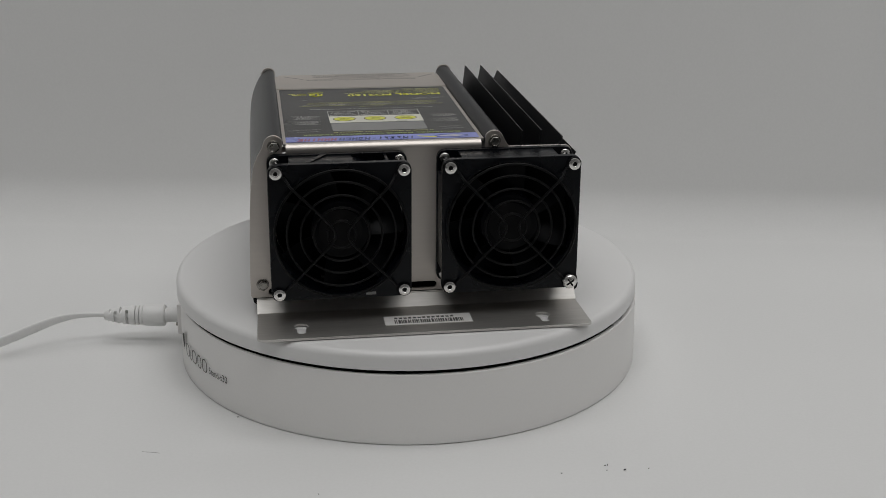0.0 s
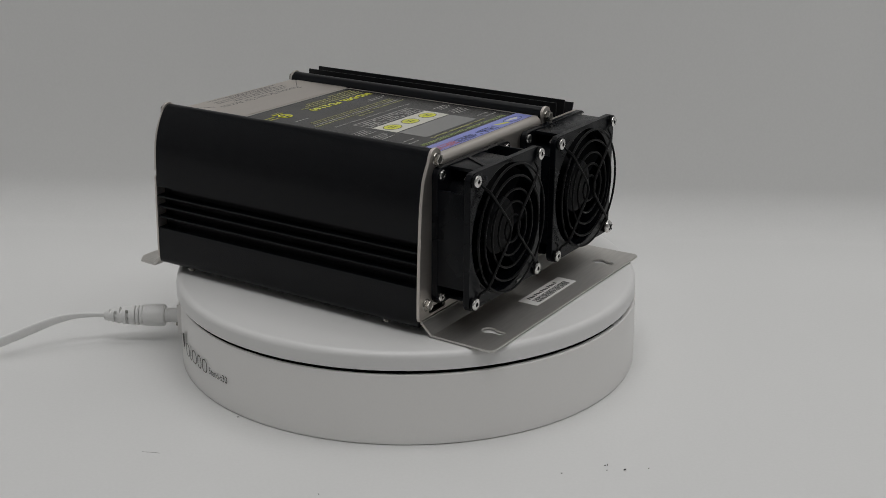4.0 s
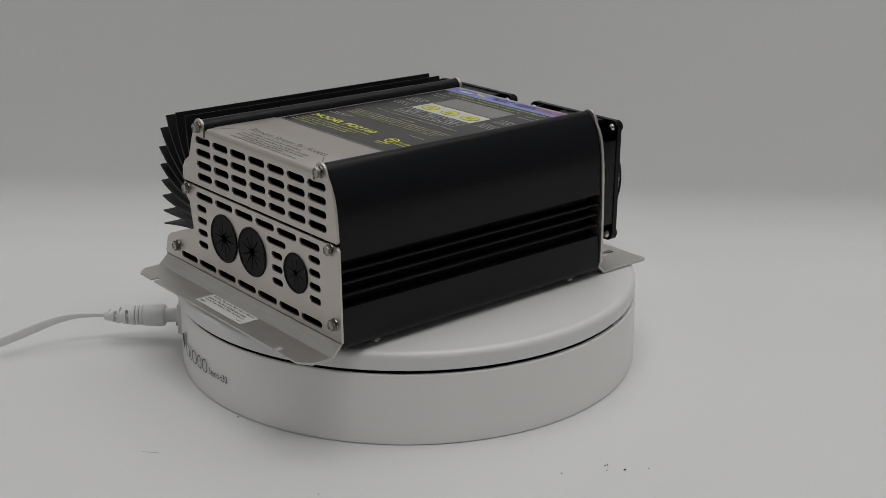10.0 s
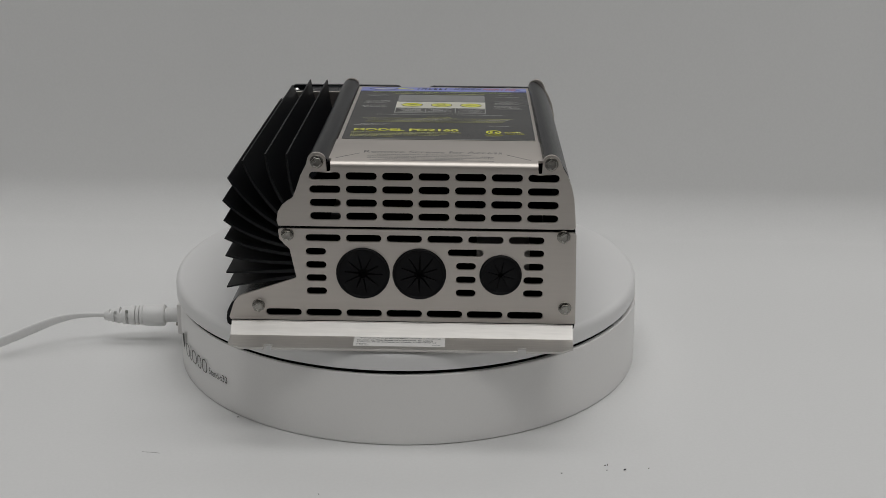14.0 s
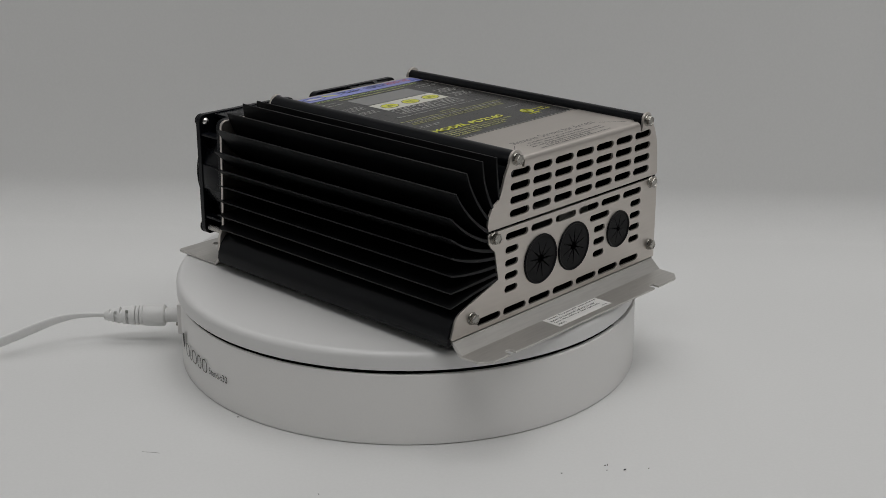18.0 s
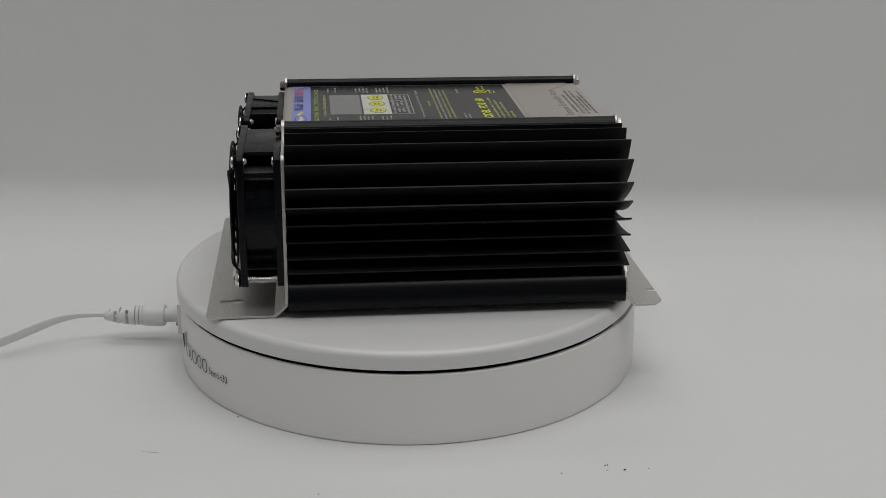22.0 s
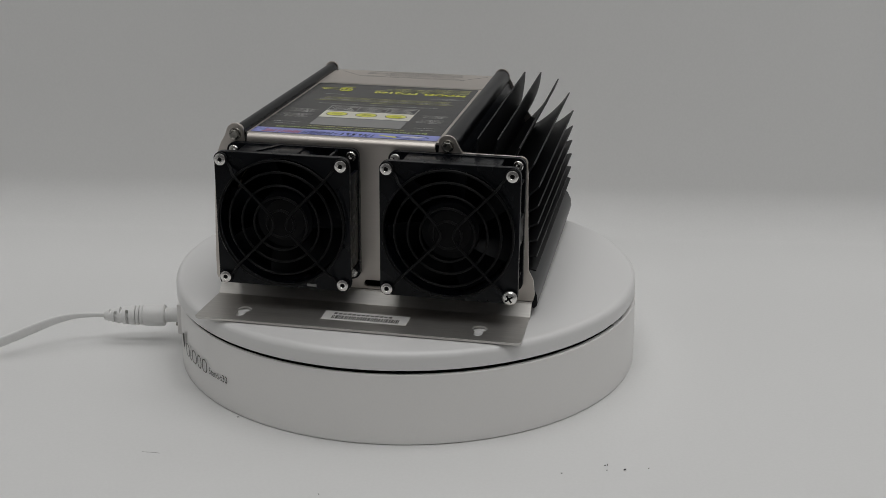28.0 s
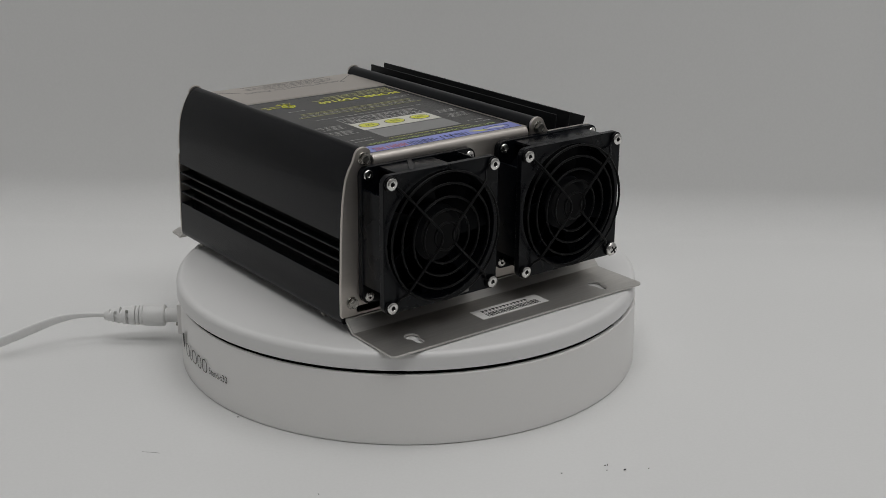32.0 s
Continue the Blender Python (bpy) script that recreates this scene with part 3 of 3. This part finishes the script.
    lettering("caution_text", "CAUTION:", 2.2, 16.0, 111.9, 2.0, zb, GREYINK, panel, 0.02)
    for q, (a, b, yc) in enumerate(((-42, 11, 108.4), (-54, 0.6, 111.9), (-54, 16, 115.1), (-38, 6, 117.6), (-54, 14, 120.2))):
        bm = bmesh.new()
        words(bm, a, b, yc, 1.7, zb - 0.02, rnd)
        part("printed_line", bm, GREYINK, panel)
    for s0, s1 in (((-61, 106.5), (-74, 117.5)), ((21, 106.5), (33, 117.0))):
        d = Vector((s1[0] - s0[0], s1[1] - s0[1])).normalized()
        nx, ny = -d.y * 0.25, d.x * 0.25
        flat("pointer_line", [[(s0[0] + nx, s0[1] + ny), (s0[0] - nx, s0[1] - ny), (s1[0] - nx, s1[1] - ny), (s1[0] + nx, s1[1] + ny)]], zb, GREYINK, panel, "", 0.06)


def fan_parts(cx, cz, spin, cross):
    """An 80 mm axial fan on the front plate, with a wire guard riveted to it."""
    yb, yf = PLATE_F - 0.1, PLATE_F - 25.2
    H = 39.8
    loops = [rrect(cx - H, cx + H, cz - H, cz + H, 4.6, 6), ellipse(cx, cz, 38.0, 38.0, 48)]
    bm = bmesh.new()
    lathe(bm, [(38.0, 0.6), (38.0, 24.6), (39.2, 24.6), (39.2, 0.6)], P(cx, yf, cz), "y", 64)
    fan = part("cooling_fan", bm, PLASTIC, converter, "square black axial fan with a wire guard", 35)
    for yc in (yf + 2.0, yb - 2.0):
        link("flange", upright(cut_sheet(loops, 4.0, 0.4), yc, 4.0), PLASTIC, fan, "", 14)
    walls = []
    for s in (-1, 1):
        walls.append((cx - 28.0, cx + (28.0 if cross or s < 0 else 8.0), cz + s * 38.5 - 1.0, cz + s * 38.5 + 1.0))
        half = 8.0 if cross and s > 0 else 28.0
        walls.append((cx + s * 38.7 - 1.0, cx + s * 38.7 + 1.0, cz - half, cz + half))
        if cross and s > 0:
            walls += [(cx + 33.0, cx + 39.4, cz + zz, cz + zz + 1.6) for zz in (-28.4, 26.8)]
    for x0, x1, z0, z1 in walls:
        bm = bmesh.new()
        box(bm, x0, x1, yf + 3.8, yb - 3.8, z0, z1, 0.3)
        part("side_wall", bm, PLASTIC, fan, "", 35)
    if not cross:
        # slanted rib on the half-open top and the post beyond its gap
        bm = bmesh.new()
        slant = [(cx - 9.0, yb - 3.8), (cx - 5.8, yb - 3.8), (cx - 16.8, yf + 3.8), (cx - 20.0, yf + 3.8)]
        lo, hi = ([bm.verts.new(P(x, y, cz + z)) for x, y in slant] for z in (39.3, 40.3))
        for k in range(4):
            bm.faces.new((lo[k], lo[(k + 1) % 4], hi[(k + 1) % 4], hi[k]))
        bm.faces.new(hi)
        bm.faces.new(lo[::-1])
        part("top_rib", bm, PLASTIC, fan)
        bm = bmesh.new()
        box(bm, cx + 26.4, cx + 28.0, yf + 3.8, yb - 3.8, cz + 27.5, cz + 39.4, 0.3)
        part("side_wall", bm, PLASTIC, fan, "", 35)
    bm = bmesh.new()
    lathe(bm, [(0, 3.4), (15.0, 3.4), (16.6, 4.4), (17.0, 6.2), (17.0, 22), (0, 22)], P(cx, yf, cz), "y", 40)
    part("rotor_hub", bm, ROTOR, fan, "", 35)
    bm = bmesh.new()
    lathe(bm, [(0, 3.3), (12.4, 3.3), (12.4, 3.15), (0, 3.15)], P(cx, yf, cz), "y", 32)
    part("hub_sticker", bm, HUBFOIL, fan, "dull dark sticker on the hub", 35)
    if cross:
        # Uncut plate here: an added black disc stands in for the shaded opening.
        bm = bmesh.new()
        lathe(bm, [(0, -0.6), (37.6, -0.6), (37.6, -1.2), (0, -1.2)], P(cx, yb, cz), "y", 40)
        part("fan_shade_disc", bm, DARK, fan, "black disc standing in for the shade behind the fan", 35)
    for k in range(7):
        a0 = spin + 360 * k / 7
        bm = bmesh.new()
        rows = []
        for i in range(7):
            r = 16.6 + (36.6 - 16.6) * i / 6
            row = []
            for j in range(6):
                u = j / 5
                a = radians(a0 + 10 * i / 6 + (u - 0.5) * 50)
                d = 5.2 + 14.0 * u + 1.6 * math.sin(math.pi * u)
                row.append((cx + r * math.cos(a), yf + d, cz + r * math.sin(a)))
            rows.append(row)
        f = [[bm.verts.new(P(*q)) for q in row] for row in rows]
        g = [[bm.verts.new(P(q[0], q[1] + 1.1, q[2])) for q in row] for row in rows]
        for i in range(6):
            for j in range(5):
                bm.faces.new((f[i][j], f[i + 1][j], f[i + 1][j + 1], f[i][j + 1]))
                bm.faces.new((g[i][j], g[i][j + 1], g[i + 1][j + 1], g[i + 1][j]))
        for i in range(6):
            bm.faces.new((f[i][0], g[i][0], g[i + 1][0], f[i + 1][0]))
            bm.faces.new((f[i][5], f[i + 1][5], g[i + 1][5], g[i][5]))
        for j in range(5):
            bm.faces.new((f[0][j], f[0][j + 1], g[0][j + 1], g[0][j]))
            bm.faces.new((f[6][j], g[6][j], g[6][j + 1], f[6][j + 1]))
        part("blade", bm, ROTOR, fan, "", 40)
    if not cross:
        bm = bmesh.new()
        box(bm, cx + 13.6, cx + 19.4, yf - 0.5, yf + 1.6, cz - 38.6, cz - 36.9, 0.2)
        part("wire_tail", bm, GREY, fan, "short grey wire end in the frame's notch")
    # guard: five rings standing off the frame, two bent wires riveted at the corners
    yr = yf - 4.1
    for r in (37.6, 30.7, 23.0, 15.8, 8.1):
        bm = bmesh.new()
        tube(bm, [P(cx + u, yr, cz + v) for u, v in ellipse(0, 0, r, r, 56)], 0.72, 7, True)
        part("guard_ring", bm, WIRE, fan, "", 60)
    for s in (-1, 1):
        run = [(35.75 + 3.5 * math.cos(radians(a)), 35.75 + 3.5 * math.sin(radians(a)), 0.9) for a in range(-60, 201, 26)]
        run += [(31.2, 33.0, 0.9), (30.0, 31.4, 1.4), (28.9, 29.8, 3.4), (27.6, 28.2, 4.9), (25.0, 25.4, 5.3), (18, 18.2, 5.3), (11, 11.0, 5.3), (7.2, 7.0, 5.3), (5.2, 4.4, 5.3), (4.0, 2.2, 5.3), (3.6, 0, 5.3)]
        full = run + [(u, -v, d) for u, v, d in reversed(run[:-1])]
        bm = bmesh.new()
        tube(bm, [P(cx + s * u, yf - d, cz + v) for u, v, d in full], 0.78, 7)
        part("guard_wire", bm, WIRE, fan, "", 60)
    for sx in (-1, 1):
        for sz in (-1, 1):
            x, zz = cx + sx * 35.75, cz + sz * 35.75
            bm = bmesh.new()
            if cross and sx > 0 and sz < 0:
                lathe(bm, [(0, 0.2), (4.4, 0.2), (4.4, -0.4), (3.6, -1.6), (2.0, -2.3), (0, -2.4)], P(x, yf - 1.6, zz), "y", 24)
                part("screw", bm, CHROME, fan, "bright cross-head screw", 40)
                bm = bmesh.new()
                for tn in (35, 125):
                    c, d = math.cos(radians(tn)), math.sin(radians(tn))
                    q = [(x + c * a - d * b, zz + d * a + c * b) for a, b in ((-2.5, -0.5), (2.5, -0.5), (2.5, 0.5), (-2.5, 0.5))]
                    prism(bm, q, yf - 4.1, yf - 3.4)
                part("cross_slot", bm, DARK, fan)
                bm = bmesh.new()
                prof = [(0, 0)]
                for k in range(15):
                    prof += [(1.45, 1.25 * k), (2.35, 1.25 * k + 0.45), (2.35, 1.25 * k + 0.75)]
                lathe(bm, prof + [(1.45, 18.8), (0, 18.8)], P(x, yf + 3.4, zz), "y", 12)
                part("shank", bm, CHROME, fan, "threaded steel shank", 25)
                continue
            lathe(bm, [(1.2, 0.2), (3.35, 0.2), (3.5, -0.3), (3.35, -0.8), (2.7, -1.2), (1.5, -1.2), (1.2, -0.9)], P(x, yf - 1.7, zz), "y", 24)
            part("rivet_head", bm, CHROME, fan, "bright rivet head with a dark centre", 40)
            bm = bmesh.new()
            lathe(bm, [(0, 0), (1.7, 0), (1.6, -0.7), (0.9, -0.4), (0, -0.3)], P(x, yf - 2.1, zz), "y", 16)
            part("rivet_hole", bm, DARK, fan, "", 40)
            bm = bmesh.new()
            lathe(bm, [(0, 3.9), (2.3, 3.9), (2.4, 4.8), (1.7, 5.8), (1.0, 6.4), (0, 6.5)], P(x, yf, zz), "y", 14)
            part("rivet_tail", bm, CHROME, fan, "", 40)
            bm = bmesh.new()
            lathe(bm, [(0, -3.9), (2.9, -3.9), (3.0, -4.5), (2.6, -5.0), (1.3, -5.1), (1.0, -4.8), (0, -4.7)], P(x, yb, zz), "y", 16)
            part("rivet_head", bm, CHROME, fan, "", 40)


def build_feet():
    for y in (99.9, -53.0):
        for x in (-97.6, 84.0):
            bm = bmesh.new()
            lathe(bm, [(0, 4.2), (1.4, 4.2), (1.4, 2.4), (2.2, 2.4), (2.5, 1.5), (2.0, 0.5), (0, 0.0)], P(x, y, 58.9), "z", 16)
            part("foot_screw", bm, STEEL, converter, "pan-head screw under the body", 40)


def build_inside():
    bm = bmesh.new()
    box(bm, -76.5, -45.5, 66, 90, 83, 99, 0.6)
    part("inner_block", bm, ALU_BASE, converter, "pale metal block behind the vents")
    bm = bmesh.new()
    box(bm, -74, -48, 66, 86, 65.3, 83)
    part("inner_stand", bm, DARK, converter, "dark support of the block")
    # Added black sheet keeps the view through the fan hole dark.
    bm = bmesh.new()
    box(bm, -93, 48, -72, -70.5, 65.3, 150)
    part("inner_shade_sheet", bm, DARK, converter, "black sheet added as the dark of the unlit inside")


build_side_shell()
build_heatsink()
build_inside()
build_front_plate()
build_back_plates()
build_top()
fan_parts(-50.1, 113.2, 12, False)
fan_parts(47.8, 113.4, 40, True)
build_feet()


# ---- print and socket on the turntable's base ----
def build_base_print():
    def on_drum(me, a0, a1, z0, z1, r):
        co = np.array([v.co[:] for v in me.vertices])
        lo, hi = co.min(0), co.max(0)
        for v in me.vertices:
            u, w = (v.co.x - lo[0]) / (hi[0] - lo[0]), (v.co.y - lo[1]) / (hi[1] - lo[1])
            a = radians(a0 + u * (a1 - a0))
            v.co = (r * MM * math.cos(a), r * MM * math.sin(a), (z0 + w * (z1 - z0)) * MM)
        me.update()
        return me

    cu = bpy.data.curves.new("text", "FONT")
    cu.body, cu.size = "Stand-s30", 1.0
    link("base_text", on_drum(baked(cu), -142.6, -135.2, 17.4, 22.0, 150.0), INK, turntable, "small dark lettering")
    # maker's mark as plain blocks
    ring, bar = [rrect(0, 10, 0, 10, 4.2, 6), rrect(1.5, 8.5, 0.75, 9.25, 3.2, 6)], [rrect(0, 10, 0, 10, 0.5, 2), rrect(2.4, 9.6, 0.9, 9.8, 0.3, 2)]
    for shape, a0, a1 in ((ring, -156.8, -153.9), (bar, -153.5, -152.4), (ring, -152.1, -149.0), (ring, -148.6, -146.4), (ring, -146.0, -143.4)):
        link("logo_block", on_drum(cut_sheet(shape, 0.2), a0, a1, 16.4, 25.0, 150.0), GREYINK, turntable)
    me = cut_sheet([[(3.5, 0), (10, 4), (10, 10), (0, 8)]], 0.2)
    link("logo_block", on_drum(me, -160.4, -158.0, 17.0, 29.5, 150.0), INK, turntable)
    W = lambda x, y, z: (x * MM, y * MM, z * MM)
    bm = bmesh.new()
    box(bm, -152.8, -146.5, -6.0, 6.0, 7.6, 28.2, 0.6, W)
    part("socket", bm, WHITE, turntable, "white power socket block")
    bm = bmesh.new()
    lathe(bm, [(0, 0.4), (1.2, 0.4), (1.2, -0.5), (0.7, -0.8), (0, -0.8)], (-0.1534, -0.0042, 0.0140), "x", 14)
    part("socket_screw", bm, STEEL, turntable, "tiny steel screw")


build_base_print()


# ---- power cable lying on the sweep ----
def build_cable():
    cable = thing("power_cable", "white power cable with a ribbed plug in the turntable's socket", "cable")
    at = (0, 0, 0)
    bm = bmesh.new()
    zc = 18.8
    A = (-0.1542, 0.0, zc * MM)
    lathe(bm, [(0, 1.8), (4.6, 1.8), (4.6, -7.2), (6.9, -7.4), (7.4, -8.0), (7.5, -12), (7.3, -18), (7.0, -21.4), (0, -21.4)], A, "x", 28)
    part("plug", bm, CORD, cable, "", 35)
    for k, (x, r) in enumerate(((-22.7, 6.9), (-25.3, 6.7), (-27.9, 6.6))):
        bm = bmesh.new()
        lathe(bm, [(0, x + 1.0), (r - 0.5, x + 1.0), (r, x + 0.4), (r, x - 0.6), (r - 0.7, x - 1.3), (0, x - 1.3)], A, "x", 24)
        part("grip_ring", bm, CORD, cable, "", 35)
    # tapered strain relief with windows, in turn on its sides and on its top and underside
    bm = bmesh.new()
    n, rings = 40, []
    for x, r, turn in ((-28.6, 3.0, None), (-28.6, 6.5, None), (-31.0, 6.3, None), (-31.1, 6.3, 180), (-33.0, 6.1, 180), (-33.1, 6.1, None), (-35.2, 5.8, None), (-35.3, 5.8, 90), (-37.2, 5.5, 90), (-37.3, 5.5, None),
                       (-38.8, 5.2, None), (-38.9, 5.2, 180), (-40.8, 4.8, 180), (-40.9, 4.8, None), (-42.4, 4.5, None), (-42.5, 4.5, 90), (-44.2, 4.0, 90), (-44.3, 4.0, None), (-46.4, 3.5, None), (-47.6, 2.9, None), (-48.0, 2.0, None)):
        ring = []
        for k in range(n):
            a = 360 * k / n
            cut = turn is not None and min(abs((a - turn + d) % 360 - 180) for d in (0, 180)) < 52
            q = min(r, 3.0 - 0.03 * (-28.6 - x)) if cut else r
            ring.append(bm.verts.new((A[0] + x * MM, A[1] + q * MM * math.cos(radians(a)), A[2] + q * MM * math.sin(radians(a)))))
        rings.append(ring)
    for a, b in zip(rings, rings[1:]):
        for k in range(n):
            bm.faces.new((a[k], a[(k + 1) % n], b[(k + 1) % n], b[k]))
    bm.faces.new(rings[0])
    bm.faces.new(rings[-1])
    part("strain_relief", bm, CORD, cable, "", 35)
    # centre line of the flat cord with its half-width, on edge near the plug and turning to its broad side
    pts = [(-201, -0.3, 19.1, 1.5), (-203, -0.5, 19.3, 1.5), (-209.8, -3, 20.4, 1.6), (-221.6, -6.7, 20.9, 2.1), (-232.8, -11.2, 19.5, 2.7), (-243.6, -16.7, 16.8, 3.2), (-254.3, -23, 14.0, 3.3), (-264.3, -30, 11.8, 3.3), (-282, -42, 7.5, 3.2),
           (-306, -58, 3.6, 3.0), (-340, -80, 3.0, 2.9), (-480, -150, 2.9, 2.8), (-800, -230, 2.9, 2.8), (-1200, -260, 2.9, 2.8)]
    fine = []
    for i in range(len(pts) - 1):
        a, b, c, d = (np.array(pts[min(max(i + k, 0), len(pts) - 1)], float) for k in (-1, 0, 1, 2))
        for k in range(5):
            u = k / 5
            fine.append(b + (c - a) * 0.5 * u + (a - b * 2.5 + c * 2 - d * 0.5) * u * u + (-a * 0.5 + b * 1.5 - c * 1.5 + d * 0.5) * u ** 3)
    bm = bmesh.new()
    rings = []
    for i, q in enumerate(fine):
        d = Vector((fine[min(i + 1, len(fine) - 1)] - fine[max(i - 1, 0)])[:3]).normalized()
        side = d.cross(Vector((0, 0, 1))).normalized()
        up = side.cross(d)
        ring = []
        for k in range(16):
            a = 2 * math.pi * k / 16
            c, w = math.cos(a), math.sin(a)
            off = side * 1.35 * math.copysign(abs(c) ** 0.6, c) + up * float(q[3]) * math.copysign(abs(w) ** 0.6, w)
            ring.append(bm.verts.new((Vector(q[:3]) + off) * MM))
        rings.append(ring)
    for a, b in zip(rings, rings[1:]):
        for k in range(16):
            bm.faces.new((a[k], a[(k + 1) % 16], b[(k + 1) % 16], b[k]))
    bm.faces.new(rings[0])
    bm.faces.new(rings[-1])
    part("cord", bm, CORD, cable, "", 60)


build_cable()


# ---- dirt on the paper ----
def build_dirt():
    rnd = random.Random(11)
    for x, y, r in ((83.6, -183.5, 0.45), (108.5, -175.4, 0.5), (109.9, -174.8, 0.5), (108.6, -180.7, 0.35), (118.5, -180.2, 0.75), (131.9, -178.9, 0.4), (-46.4, -203.6, 0.4), (-99.8, -114.2, 0.6)):
        bm = bmesh.new()
        bmesh.ops.create_icosphere(bm, subdivisions=1, radius=1.0)
        for v in bm.verts:
            k = rnd.uniform(0.7, 1.2) * r * MM
            v.co = Vector((v.co.x * k * 1.3, v.co.y * k, v.co.z * k * 0.5 + r * MM * 0.4))
        ob = part("dust_speck", bm, INK, None)
        ob.matrix_basis = pose(x * MM, y * MM, 0, 0, 0, rnd.uniform(0, 90))
        tagged(ob, "tiny dark crumb of dirt on white paper", "dirt", "crumbs on the paper")
    bm = bmesh.new()
    tube(bm, [(-0.0050, 0.0004, 0.0001), (-0.0025, 0.0001, 0.00012), (0, 0, 0.0001), (0.0025, -0.0002, 0.00012), (0.0050, -0.0008, 0.0001)], 0.07, 6)
    ob = part("fibre", bm, GREYINK, None)
    ob.matrix_basis = pose(-0.1426, -0.1567, 0, 0, 0, -4)
    tagged(ob, "thin dark fibre lying on white paper", "dirt")


build_dirt()


# ---- motion ----
def motions():
    steps = [0.5 * k for k in range(65)]
    walk(converter, [(t, pose(0, 0, TOP * MM, 0, 0, START + TURN * t)) for t in steps])
    walk(platter, [(t, pose(0, 0, 0, 0, 0, TURN * t)) for t in steps])


motions()
